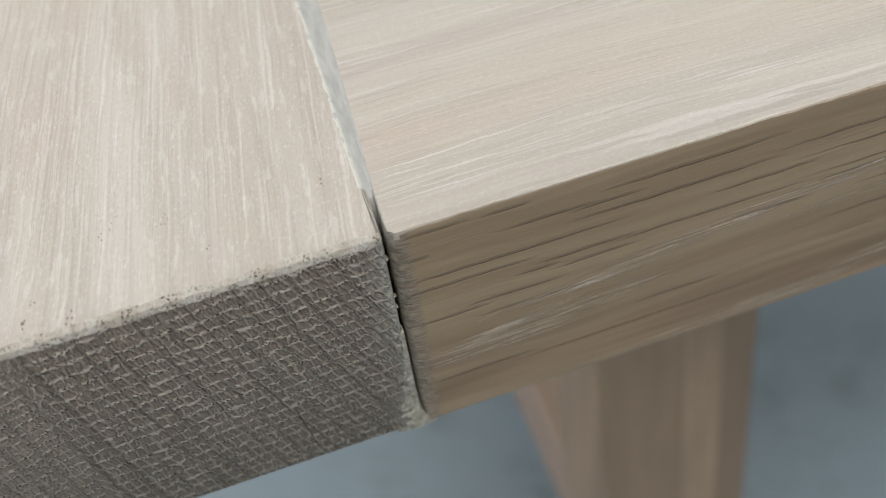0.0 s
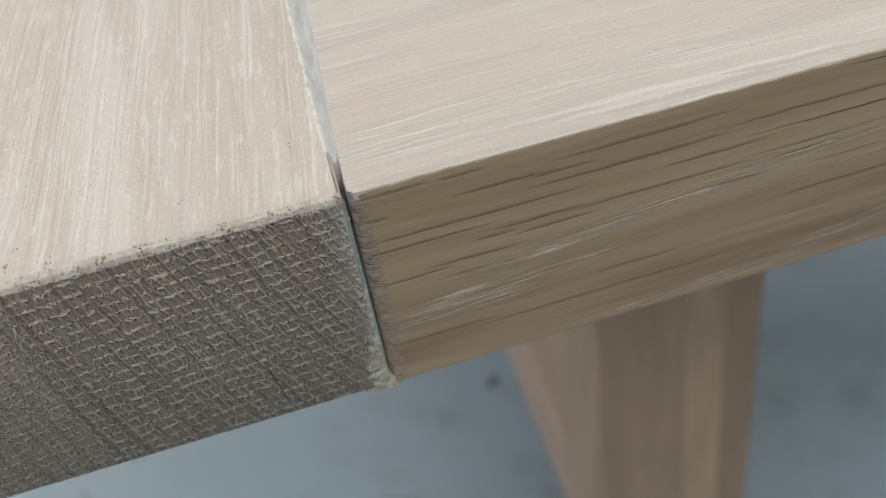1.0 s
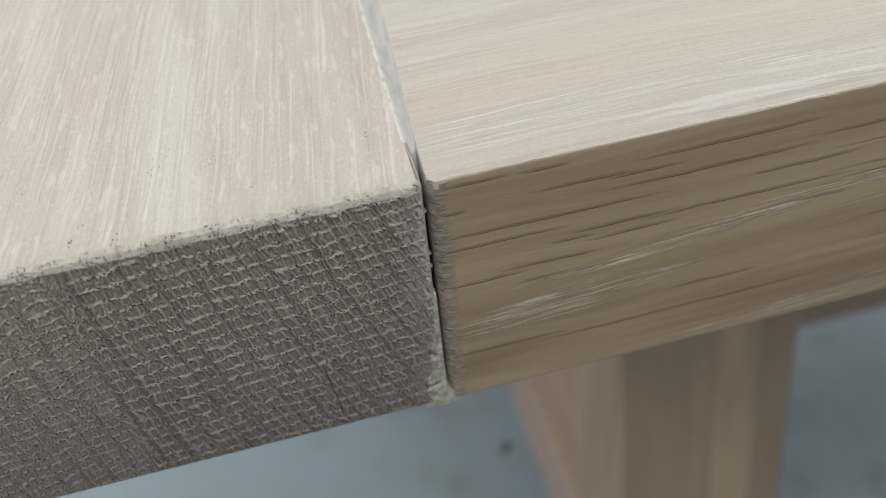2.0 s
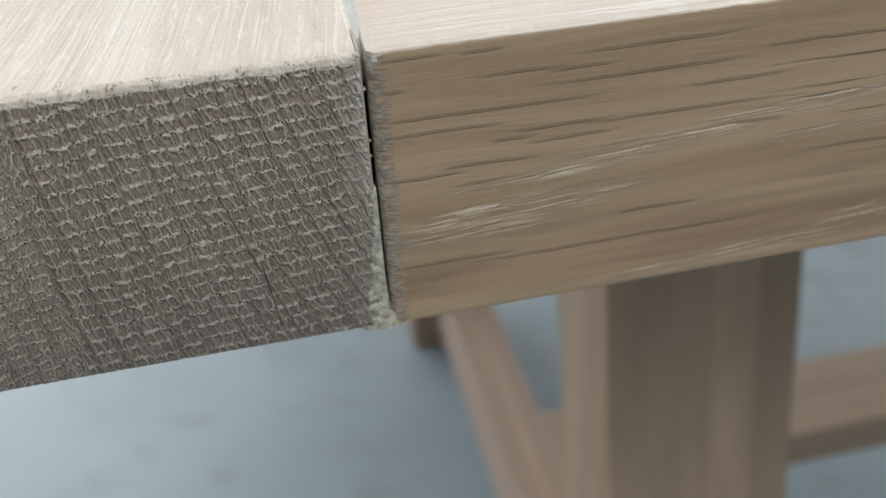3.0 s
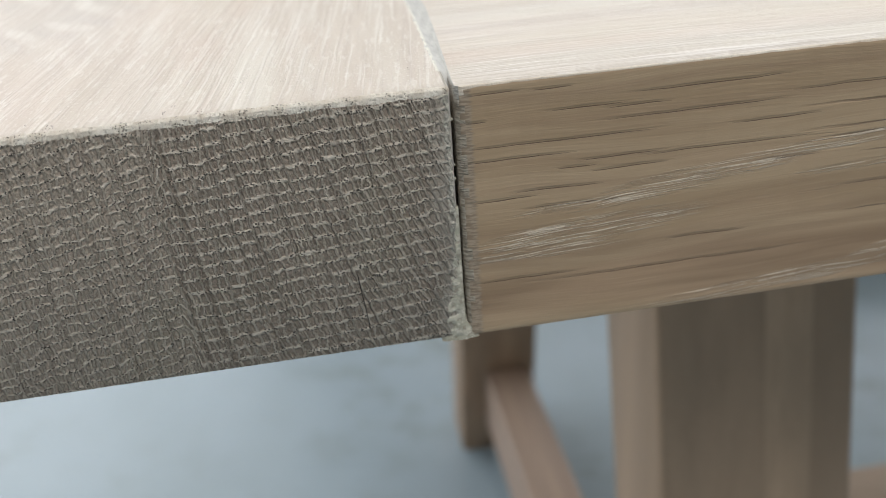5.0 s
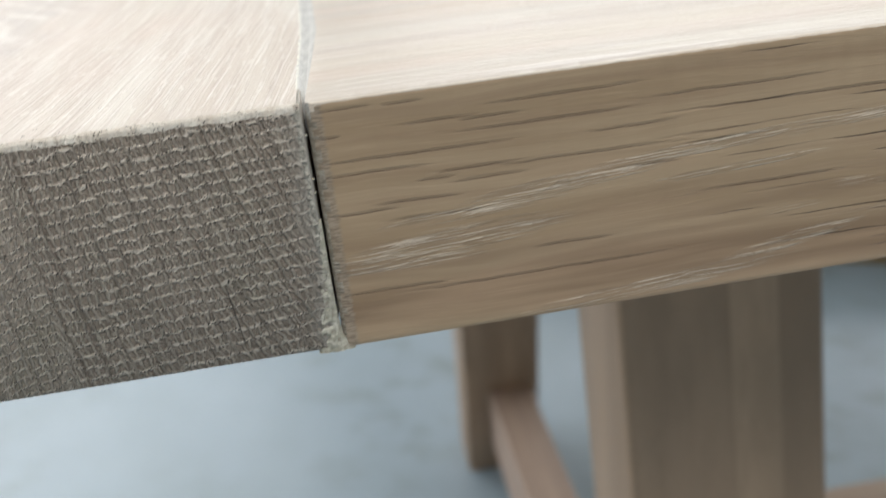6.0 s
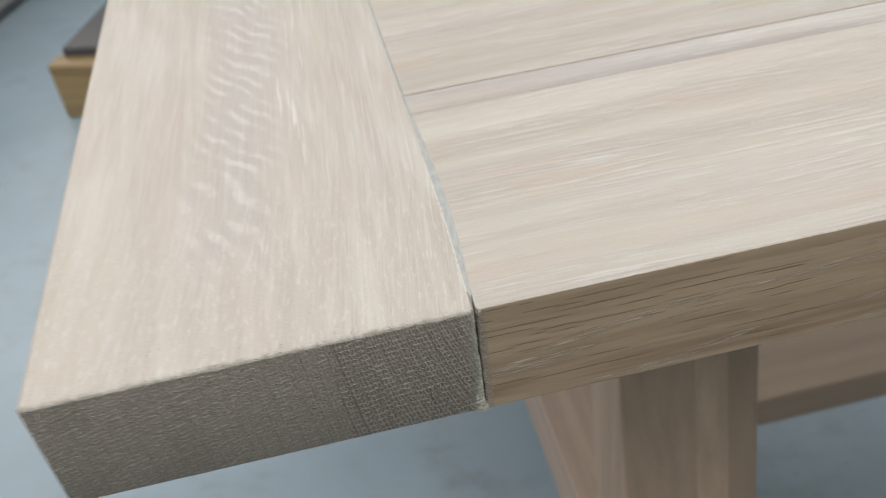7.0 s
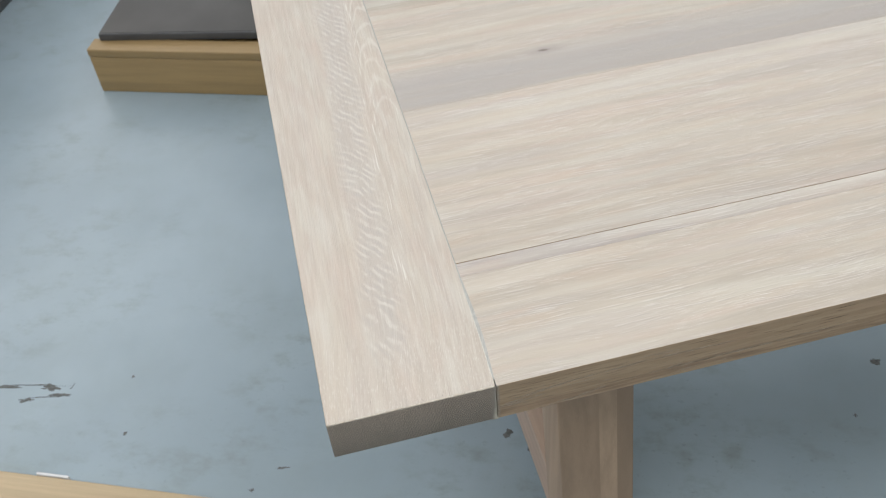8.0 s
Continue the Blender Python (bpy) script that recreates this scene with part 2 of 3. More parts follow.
def edge_oak():
    """Long-grain edge of the front plank: smooth brown wood, long open pores, and limed flecks torn up by the brush."""
    s = Shade("oak_long_edge", 0.48, spec=0.35)
    wave = (s.noise(s.x * 14, s.z * 60, 1, 2) - 0.5) * 0.006
    z = s.z + wave
    tone = s.noise(s.x * 7, z * 170, 3, 3)
    c = s.mix(tone.step(0.36, 0.64), (0.364, 0.26, 0.16), (0.43, 0.317, 0.203))
    c = s.mix(s.noise(s.x * 12, z * 420, 5, 2).step(0.52, 0.68) * 0.32, c, (0.295, 0.197, 0.125))
    c = s.mix(s.noise(s.x * 9, s.z * 60, 25, 2).step(0.54, 0.66) * 0.4, c, (0.44, 0.295, 0.195))
    c = s.mix(s.noise(s.x * 90, z * 3400, 35, 2).step(0.56, 0.66) * 0.16, c, (0.60, 0.45, 0.30))
    c = s.mix(s.noise(s.x * 60, z * 3000, 37, 2).step(0.44, 0.36) * 0.16, c, (0.28, 0.185, 0.115))
    # Dark grain streaks; the broad lowest one also paints in the bottom edge's shade.
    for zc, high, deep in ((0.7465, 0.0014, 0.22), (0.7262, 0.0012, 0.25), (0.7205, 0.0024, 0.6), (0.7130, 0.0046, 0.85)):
        dark_streak = ((z - zc - (s.noise(s.x * 22, zc * 99, 71, 2) - 0.5) * 0.006) / high).power(2).step(1.3, 0.0)
        c = s.mix(dark_streak * s.noise(s.x * 16, z * 260, 73, 2).step(0.30, 0.56) * deep, c, (0.25, 0.168, 0.104))
    zz = s.z + (s.noise(s.x * 70, s.z * 60, 41, 2) - 0.5) * 0.0008
    pore = s.noise(s.x * 26, zz * 1250, 9, 0.6, 0.4).step(0.685, 0.735) * s.x.step(0.05, 0.075)
    halo = pore * 0.0
    for xc, zc, half in LONG_PORES:
        u = ((s.x - xc) / (half * 1.35)).power(2)
        v = ((zz - zc) / 0.000085).power(2)
        pore = pore.max((u + v).step(1.1, 0.35))
        halo = halo.max((u * 0.7 + (((zz - zc) - 0.00016) / 0.00030).power(2)).step(1.0, 0.0))
    zone = s.noise(s.x * 18, z * 130, 21, 2).step(0.62, 0.70) * 0.6 * s.x.step(0.05, 0.09)
    for xc, zc, half, high, slope in FLECKS:
        d = ((s.x - xc) / half).power(2) + ((zz - zc - (s.x - xc) * slope) / high).power(2)
        zone = zone.max(d.step(2.0, 0.4))
    along = s.z - s.x * 0.05 + (s.noise(s.x * 60, s.z * 60, 17, 2) - 0.5) * 0.0010
    fleck = s.noise((s.x + s.z * 9.0) * 42, along * 5200, 15, 1.5, 0.5)
    torn = s.noise(s.x * 900, along * 2600, 19, 2, 0.6)
    c = s.mix(halo * 0.22, c, (0.22, 0.142, 0.088))
    c = s.mix(zone * 0.25, c, (0.52, 0.39, 0.265))
    c = s.mix(pore * 0.9, c, (0.095, 0.06, 0.038))
    white = fleck.step(0.55, 0.60) * zone * torn.step(0.28, 0.46)
    dark = fleck.step(0.455, 0.405) * zone
    c = s.mix(white * 0.85, c, (0.86, 0.75, 0.61))
    c = s.mix(dark * 0.14, c, (0.19, 0.125, 0.08))
    stub = s.x + (s.noise(s.x * 200, s.z * 2600, 61, 3, 0.65) - 0.5) * 0.0020
    fringe = stub.step(0.0007, 0.0000)
    c = s.mix(fringe * 0.75, c, s.mix(s.noise(s.x * 420, s.z * 2600, 63, 3).step(0.42, 0.58), (0.215, 0.17, 0.125), (0.38, 0.315, 0.245)))
    h = s.noise(s.x * 120, z * 3500, 4, 3) * 0.15 - pore * 1.0 - halo * 0.2 + white * 0.6 - dark * 0.25
    return s.finish(c, h, 0.0006, 0.8)


def end_grain():
    """End grain of the breadboard: crusted rows of open pores, tufts of dark summer wood between them, crossed by rays;
    filler smeared near the joint, and a second glued lamella with wavier rings."""
    s = Shade("oak_end_grain", 0.6, spec=0.3)
    left = (s.x + (s.noise(s.x * 200, s.z * 500, 51, 2) - 0.5) * 0.001).step(-0.0452, -0.0468)
    dz = s.z - 0.735
    wob = (s.noise(s.x * 110, s.z * 110, 1, 2) - 0.5) * 0.0018 + (s.noise(s.x * 700, s.z * 700, 21, 2) - 0.5) * 0.0009
    r = dz - s.x * 0.10 - (s.x + 0.046).min(0.0) * 0.16 + wob
    q = s.x + ((s.x + 0.035).max(-0.012) * 7.0 + 0.16) * dz + (s.noise(s.x * 160, s.z * 160, 2, 2) - 0.5) * 0.0007 + (s.noise(s.x * 1100, s.z * 800, 29, 2) - 0.5) * 0.0004
    strip = q * 300 + s.noise(q * 130, 0.5, 45, 2) * 2.4
    from_ray = (strip.fract() - 0.5).abs() * -1.0 + 0.5
    phase = (r / 0.0021) * (left * 0.25 + 1.0) + (dz * dz) * 900 + s.noise(strip.floor() * 5.17, 0.5, 3, 0) * 0.8
    phase = phase + (s.noise(q * 520, r * 150, 53, 2) - 0.5) * 0.55 + (s.noise(s.x * 120, s.z * 200, 55, 2) - 0.5) * left * 1.6
    row, d = phase.floor(), phase.fract() - 0.5
    grit = s.noise(s.x * 2500, s.z * 2500, 17, 3, 0.7)
    kept = s.noise(q * 430, row * 5.3, 13, 2).step(0.24, 0.36)
    crust = (d.abs() + (grit - 0.5) * 0.34 + (s.noise(q * 1500, row * 3.3, 23, 1) - 0.5) * 0.26).step(0.14, 0.08) * kept * from_ray.step(0.03, 0.10)
    open_wood = crust * -1.0 + 1.0
    u = (q * 860 + s.noise(q * 230, 0.5, 3, 2) * 1.5 + (s.noise(q * 300, row * 3.7, 31, 1) - 0.5) * 0.9 + (s.noise(s.x * 900, s.z * 900, 27, 1) - 0.5) * 0.4).fract() - 0.5
    cell = (u.abs() / 0.36).max((d.abs() - 0.5).abs() / 0.38) + (grit - 0.5) * 0.4 + (s.noise(q * 700, row * 7.1, 33, 1) - 0.5) * 0.45
    fibre = s.noise(q * 3300, row * 7.7 + d * 0.7, 8, 1.2)
    tuft = cell.step(1.05, 0.70) * open_wood
    pale = (cell - 1.15).abs().step(0.22, 0.06) * open_wood
    wall = (u.abs() + (grit - 0.5) * 0.25).step(0.31, 0.42) * open_wood * s.noise(q * 900, row * 9.1, 35, 1).step(0.30, 0.42)
    tuft = tuft * fibre.step(0.68, 0.54)
    ray = from_ray.step(0.085, 0.04) * s.noise(q * 140, dz * 40, 47, 2).step(0.26, 0.40) * (left * -0.6 + 1.0)
    lip = (from_ray - 0.13).abs().step(0.05, 0.02)
    hole = s.cells(s.x * 2150, s.z * 2350).step(0.31, 0.23) * (d.abs() + (grit - 0.5) * 0.10).step(0.18, 0.13) * s.noise(q * 520, row * 3.1, 8, 2).step(0.42, 0.48)
    c = s.mix(s.noise(s.x * 60, s.z * 80, 4, 3).step(0.38, 0.62), (0.56, 0.466, 0.375), (0.66, 0.558, 0.452))
    c = s.mix(left * 0.6, c, (0.69, 0.59, 0.48))
    c = s.mix(s.noise(s.x * 45, s.z * 30, 44, 2).step(0.52, 0.66) * 0.35, c, (0.40, 0.385, 0.27))
    c = s.mix(pale * 0.9, c, (0.80, 0.69, 0.565))
    c = s.mix(fibre.step(0.46, 0.38) * open_wood * 0.3, c, (0.31, 0.245, 0.185))
    c = s.mix(tuft * (left * -0.35 + 0.86), c, (0.30, 0.242, 0.192))
    c = s.mix(wall * 0.8, c, (0.76, 0.675, 0.57))
    c = s.mix(lip * 0.35, c, (0.58, 0.50, 0.41))
    c = s.mix(ray * 0.3, c, (0.22, 0.165, 0.128))
    c = s.mix(grit.step(0.55, 0.62) * 0.3, c, (0.66, 0.59, 0.50))
    c = s.mix(grit.step(0.46, 0.39) * 0.3, c, (0.17, 0.135, 0.105))
    c = s.mix(crust * (left * -0.12 + 0.66), c, (0.84, 0.76, 0.66))
    c = s.mix(hole * 0.95, c, (0.03, 0.024, 0.018))
    crack = ((s.x + 0.0186 + (s.z - 0.7160) * 0.10) / 0.00010).abs().step(1.0, 0.3) * (s.z - 0.7160).abs().step(0.0060, 0.0045)
    c = s.mix(crack * 0.9, c, (0.03, 0.025, 0.02))
    h = crust * 0.9 + wall * 0.7 + pale * 0.7 - tuft * 0.85 - ray * 0.35 + lip * 0.2 - hole * 0.9 + grit * 0.7 - crack
    smear = (s.x + (s.noise(s.x * 150, s.z * 110, 9, 3) - 0.5) * 0.010).step(-0.0076, -0.0036)
    c = s.mix(smear * 0.75, c, s.mix(s.noise(s.x * 1100, s.z * 700, 3, 4).step(0.35, 0.65), (0.36, 0.325, 0.275), (0.52, 0.475, 0.41)))
    rimmed = (s.x + (s.noise(s.x * 500, s.z * 420, 57, 3) - 0.5) * 0.0022).step(-0.0042, -0.0034)
    c = s.mix(rimmed * 0.75, c, s.mix(s.noise(s.x * 1800, s.z * 1500, 59, 3).step(0.40, 0.58), (0.42, 0.39, 0.33), (0.72, 0.69, 0.60)))
    h = h * (smear * -0.65 + 1.0)
    return s.finish(c, h, 0.0012, 1.0)


def limed_crust():
    """Sanded arris of the end board, clogged with pale lime and peppered with small open pores."""
    s = Shade("limed_crust", 0.6, spec=0.3)
    fine = s.noise(s.x * 1400, s.y * 240, s.z * 240, 3, 0.65)
    lump = s.noise(s.x * 260, s.y * 260, s.z * 260, 3, 0.6)
    grit = s.noise(s.x * 2600, s.y * 2600, s.z * 2600, 3, 0.7)
    c = s.mix(lump.step(0.36, 0.64), (0.64, 0.575, 0.485), (0.78, 0.735, 0.65))
    c = s.mix(fine.step(0.44, 0.34) * 0.35, c, (0.33, 0.275, 0.22))
    c = s.mix(fine.step(0.56, 0.66) * 0.4, c, (0.78, 0.74, 0.66))
    c = s.mix(grit.step(0.42, 0.35) * 0.5, c, (0.26, 0.215, 0.17))
    pits = s.cells(s.x * 2100, s.y * 1500 + s.z * 1500).step(0.26, 0.16) * s.noise(s.x * 420, s.y * 300, s.z * 300, 2).step(0.50, 0.58)
    c = s.mix(pits * 0.9, c, (0.07, 0.055, 0.04))
    return s.finish(c, fine * 0.6 + grit * 0.8 + lump * 0.6 - pits * 0.9, 0.0008, 0.9)


def plank_end():
    """Rough brown end of the planks, smeared with grey filler towards the top."""
    s = Shade("oak_plank_end", 0.65, spec=0.3)
    n1 = s.noise(s.x * 500, s.y * 500, s.z * 2600, 3, 0.6)
    n2 = s.noise(s.x * 800, s.y * 800, s.z * 2600, 3, 0.7)
    c = s.mix(n1.step(0.36, 0.62), (0.235, 0.20, 0.155), (0.41, 0.36, 0.29))
    c = s.mix(n2.step(0.57, 0.66) * 0.35, c, (0.54, 0.49, 0.41))
    c = s.mix(n2.step(0.43, 0.34) * 0.5, c, (0.11, 0.088, 0.066))
    top = (s.z + (s.noise(s.x * 700, s.y * 700, s.z * 500, 3) - 0.5) * 0.004).step(H - 0.0036, H - 0.0010)
    c = s.mix(top * 0.85, c, s.mix(n2.step(0.40, 0.60), (0.34, 0.325, 0.30), (0.58, 0.565, 0.52)))
    return s.finish(c, n1 * 0.6 + n2 * 0.8, 0.0008, 1.0)


def worn_edge(name, a, b, scale, dark=0.5, strength=0.6):
    """Sanded or broken edges; scale gives the grain's density along x, y and z."""
    s = Shade(name, 0.55, spec=0.35)
    n1 = s.noise(s.x * scale[0], s.y * scale[1], s.z * scale[2], 2, 0.55)
    n2 = s.noise(s.x * 60, s.y * 60, s.z * 700, 2)
    n3 = s.noise(s.x * 2600, s.y * 2600, s.z * 2600, 3, 0.65)
    c = s.mix(n2.step(0.35, 0.65), a, b)
    c = s.mix(n1.step(0.45, 0.37) * dark, c, (0.30, 0.25, 0.20))
    c = s.mix(n1.step(0.56, 0.64) * 0.5, c, (0.80, 0.76, 0.67))
    c = s.mix(n3.step(0.44, 0.36) * dark * 0.6, c, (0.28, 0.24, 0.20))
    return s.finish(c, n1 * 0.7 + n3 * 0.6, 0.0006, strength)


def frame_oak(name, tone, axis, seed=0.0):
    """Plain oiled oak of legs and rails, grain along one axis."""
    s = Shade(name, 0.5)
    a, b, d = {"x": (s.x, s.y, s.z), "y": (s.y, s.x, s.z), "z": (s.z, s.x, s.y)}[axis]
    k = s.rand() * 20 + seed
    wide = s.noise(a * 2.5, b * 60, d * 60 + k, 3)
    fine = s.noise(a * 26, b * 900, d * 900 + k, 3, 0.6)
    c = s.mix(wide.step(0.3, 0.7), tuple(v * 0.86 for v in tone), tuple(v * 1.1 for v in tone))
    c = s.mix(fine.step(0.60, 0.72) * 0.4, c, tuple(v * 0.62 for v in tone))
    c = s.mix(fine.step(0.42, 0.3) * 0.3, c, tuple(min(1, v * 1.35) for v in tone))
    c = s.mix(s.rand().step(0.2, 0.9) * 0.6, c, tuple(v * 0.72 for v in tone))
    return s.finish(c, fine, 0.0005, 0.3)


def filler_paste():
    s = Shade("wood_filler", 0.55)
    n = s.noise(s.x * 900, s.y * 220, s.z * 600, 4, 0.6)
    c = s.mix(n.step(0.35, 0.65), (0.41, 0.408, 0.388), (0.51, 0.506, 0.478))
    c = s.mix(s.noise(s.x * 1500, s.y * 500, 5, 3).step(0.38, 0.52) * (s.x - (s.y / 0.05).max(0.0).min(1.0) * 0.0015).step(-0.0028, -0.0034) * s.y.step(0.16, 0.05), c, (0.70, 0.685, 0.605))
    return s.finish(c, n, 0.0008, 0.6)


def painted_floor():
    s = Shade("blue_grey_floor_paint", 0.33)
    big = s.noise(s.x * 1.6, s.y * 1.6, 1, 4, 0.6)
    mid = s.noise(s.x * 7, s.y * 5, 3, 4, 0.55)
    c = s.mix(big.step(0.3, 0.7), (0.285, 0.367, 0.418), (0.345, 0.434, 0.488))
    c = s.mix(mid.step(0.35, 0.85) * 0.4, c, (0.25, 0.315, 0.33))
    worn = s.noise(s.x * 2.4, s.y * 2.4, 9, 2).step(0.40, 0.60) * s.x.step(-0.9, -0.3, 0.55, 1.0)
    smudge = s.noise(s.x * 13, s.y * 19, 7, 5, 0.62).step(0.46, 0.76)
    c = s.mix(smudge * worn * 0.75, c, (0.19, 0.23, 0.21))
    speck = s.noise(s.x * 80, s.y * 105, 17, 4, 0.6).step(0.60, 0.70) * worn * s.x.step(-0.2, 0.9, 0.35, 1.0)
    c = s.mix(speck * 0.6, c, (0.14, 0.165, 0.15))
    h = s.noise(s.x * 300, s.y * 300, 2, 3) * 0.4
    return s.finish(c, h, 0.001, 0.06)


def plaster(name, tone):
    s = Shade(name, 0.85)
    n = s.noise(s.x * 1.5, s.y * 1.5, s.z * 1.5, 5)
    f = s.noise(s.x * 120, s.y * 120, s.z * 120, 2)
    return s.finish(s.mix(n.step(0.3, 0.7), tone, tuple(v * 0.93 for v in tone)), f, 0.001, 0.2)


def plain(name, tone, rough=0.5, vary=0.2, scale=20, metal=0.0, spec=0.5):
    s = Shade(name, rough, metal, spec)
    n = s.noise(s.x * scale, s.y * scale, s.z * scale, 4)
    return s.finish(s.mix(n.step(0.3, 0.7), tone, tuple(v * (1 - vary) for v in tone)), n, 0.001, 0.15)


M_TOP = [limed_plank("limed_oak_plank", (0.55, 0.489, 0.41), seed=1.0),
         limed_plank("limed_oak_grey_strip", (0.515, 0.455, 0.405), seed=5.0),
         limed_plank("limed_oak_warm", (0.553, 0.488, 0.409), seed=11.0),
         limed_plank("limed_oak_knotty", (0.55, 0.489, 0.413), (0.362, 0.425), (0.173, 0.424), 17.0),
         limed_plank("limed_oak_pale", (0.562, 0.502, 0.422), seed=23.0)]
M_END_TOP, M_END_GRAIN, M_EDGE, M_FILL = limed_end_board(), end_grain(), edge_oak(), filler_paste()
M_FILL_OLD = worn_edge("old_filler", (0.42, 0.405, 0.32), (0.58, 0.555, 0.46), (900, 900, 900), 0.6, 0.9)
M_WORN_MAIN = worn_edge("sanded_oak_edge", (0.60, 0.515, 0.415), (0.70, 0.625, 0.525), (14, 2600, 2600), 0.4, 0.5)
M_WORN_END = limed_crust()
M_PLANK_END = plank_end()
M_LEG = frame_oak("oak_leg", (0.38, 0.272, 0.184), "z")
M_LEG_PALE = frame_oak("oak_leg_pale_stave", (0.435, 0.315, 0.213), "z", 5)
M_RAIL_Y, M_RAIL_X = frame_oak("oak_rail_across", (0.46, 0.345, 0.265), "y", 3), frame_oak("oak_rail_along", (0.46, 0.35, 0.255), "x", 7)
M_FLOOR = painted_floor()
M_WALL, M_CEILING = plaster("grey_wall_plaster", (0.36, 0.36, 0.37)), plaster("white_ceiling", (0.78, 0.78, 0.77))
M_SKIRT = plain("dark_skirting", (0.08, 0.085, 0.09))
M_HONEY = frame_oak("honey_oak", (0.37, 0.255, 0.115), "x", 13)
M_PANEL = plain("grey_laminate", (0.04, 0.04, 0.038), 0.42, 0.4, 6, spec=0.4)
M_PINE = frame_oak("pale_pine", (0.58, 0.455, 0.285), "x", 19)
M_WHITE = plain("white_plastic", (0.85, 0.86, 0.87), 0.25)
M_CHIP = plain("dark_floor_stain", (0.15, 0.162, 0.157), 0.6, 0.5, 200)
M_FRAME = plain("white_window_paint", (0.78, 0.78, 0.77), 0.4)


# ---- mesh helpers ----
def part(name, bm, material, parent=None, label=""):
    mesh = bpy.data.meshes.new(name)
    bmesh.ops.recalc_face_normals(bm, faces=bm.faces)
    bm.to_mesh(mesh)
    bm.free()
    for m in material if isinstance(material, (list, tuple)) else [material]:
        mesh.materials.append(m)
    ob = new(name, mesh)
    ob.parent = parent
    if label:
        ob["label"] = label
    return ob


def box(x0, x1, y0, y1, z0, z1, bevel=0.0, segments=2):
    bm = bmesh.new()
    bmesh.ops.create_cube(bm, size=1, matrix=Matrix.LocRotScale(((x0 + x1) / 2, (y0 + y1) / 2, (z0 + z1) / 2), None, (x1 - x0, y1 - y0, z1 - z0)))
    if bevel:
        bmesh.ops.bevel(bm, geom=bm.edges[:], offset=bevel, segments=segments, profile=0.6, affect="EDGES")
    return bm


def bevel_where(bm, test, offset, segments=2):
    edges = [e for e in bm.edges if test((e.verts[0].co + e.verts[1].co) / 2, e.verts[1].co - e.verts[0].co)]
    bmesh.ops.bevel(bm, geom=edges, offset=offset, segments=segments, profile=0.5, affect="EDGES")


def paint(bm, pick):
    bm.normal_update()
    for f in bm.faces:
        f.material_index = pick(f.normal, f.calc_center_median())


def smooth(ob, angle=40):
    ob.data.shade_smooth()
    ob.data.set_sharp_from_angle(angle=radians(angle))
    return ob


# ---- setting ----
def setting(name, bm, material, label, category, room=True):
    ob = tagged(part(name, bm, material), label, category, kind="structure")
    if room:
        ob.matrix_world = ROOM
    return ob


U0, U1, V0, V1, HIGH = -1.655, 5.2, -4.0, 4.5, 3.2
floor = setting("floor", box(U0 - 0.3, U1 + 0.3, V0 - 0.3, V1 + 0.3, -0.2, 0.0), M_FLOOR, "worn blue-grey painted concrete floor with scuffs", "floor")

def joined(boxes):
    bm = bmesh.new()
    for piece in boxes:
        mesh = bpy.data.meshes.new("piece")
        piece.to_mesh(mesh)
        piece.free()
        bm.from_mesh(mesh)
        bpy.data.meshes.remove(mesh)
    return bm


A0, A1, B0, B1 = SKYLIGHT
setting("ceiling", joined([box(U0 - 0.3, A0, V0 - 0.3, V1 + 0.3, HIGH, HIGH + 0.2), box(A1, U1 + 0.3, V0 - 0.3, V1 + 0.3, HIGH, HIGH + 0.2),
                           box(A0, A1, V0 - 0.3, B0, HIGH, HIGH + 0.2), box(A0, A1, B1, V1 + 0.3, HIGH, HIGH + 0.2)]), M_CEILING, "plain white plastered ceiling with a skylight opening", "ceiling")


def wall(name, fixed, lo, hi, along_u, openings):
    """A wall of thickness 0.25 outside the line fixed, with openings (a, b, sill, head)."""
    boxes = []
    out = 0.25 if fixed > 0 else -0.25
    cuts, at = [], lo
    for a, b, sill, head in openings:
        cuts += [(at, a, 0, HIGH), (a, b, 0, sill), (a, b, head, HIGH)]
        at = b
    cuts.append((at, hi, 0, HIGH))
    for a, b, z0, z1 in cuts:
        c, d = sorted((fixed, fixed + out))
        size = ((a, b, c, d) if along_u else (c, d, a, b))
        boxes.append(box(*size, z0, z1))
    return setting(name, joined(boxes), M_WALL, "plain grey plastered wall", "wall")


wall("wall_north", V1, U0, U1, True, [(-1.4, 3.6, 0.6, 2.9)])
wall("wall_south", V0, U0, U1, True, [])
wall("wall_west", U0, V0 - 0.25, V1 + 0.25, False, [(-0.2, 3.4, 0.35, 2.85)])
wall("wall_east", U1, V0 - 0.25, V1 + 0.25, False, [])
setting("baseboard", box(U0, U0 + 0.012, V0, V1, 0, 0.02), M_SKIRT, "narrow dark skirting strip along the wall", "baseboard")


def window(name, a, b, sill, head, fixed, along_u, panes):
    top = tagged(new(name), "large white-framed window letting in daylight", "window", kind="structure")
    top.matrix_world = ROOM

    def bar(name, p, q, z0, z1):
        size = (p, q, fixed - 0.03, fixed + 0.03) if along_u else (fixed - 0.03, fixed + 0.03, p, q)
        part(name, box(*size, z0, z1, 0.004), M_FRAME, top)
    for p, q, z0, z1 in ((a, b, sill, sill + 0.06), (a, b, head - 0.06, head), (a, a + 0.06, sill + 0.06, head - 0.06), (b - 0.06, b, sill + 0.06, head - 0.06)):
        bar("window_frame", p, q, z0, z1)
    for i in range(1, panes):
        m = a + (b - a) * i / panes
        bar("mullion", m - 0.025, m + 0.025, sill + 0.06, head - 0.06)


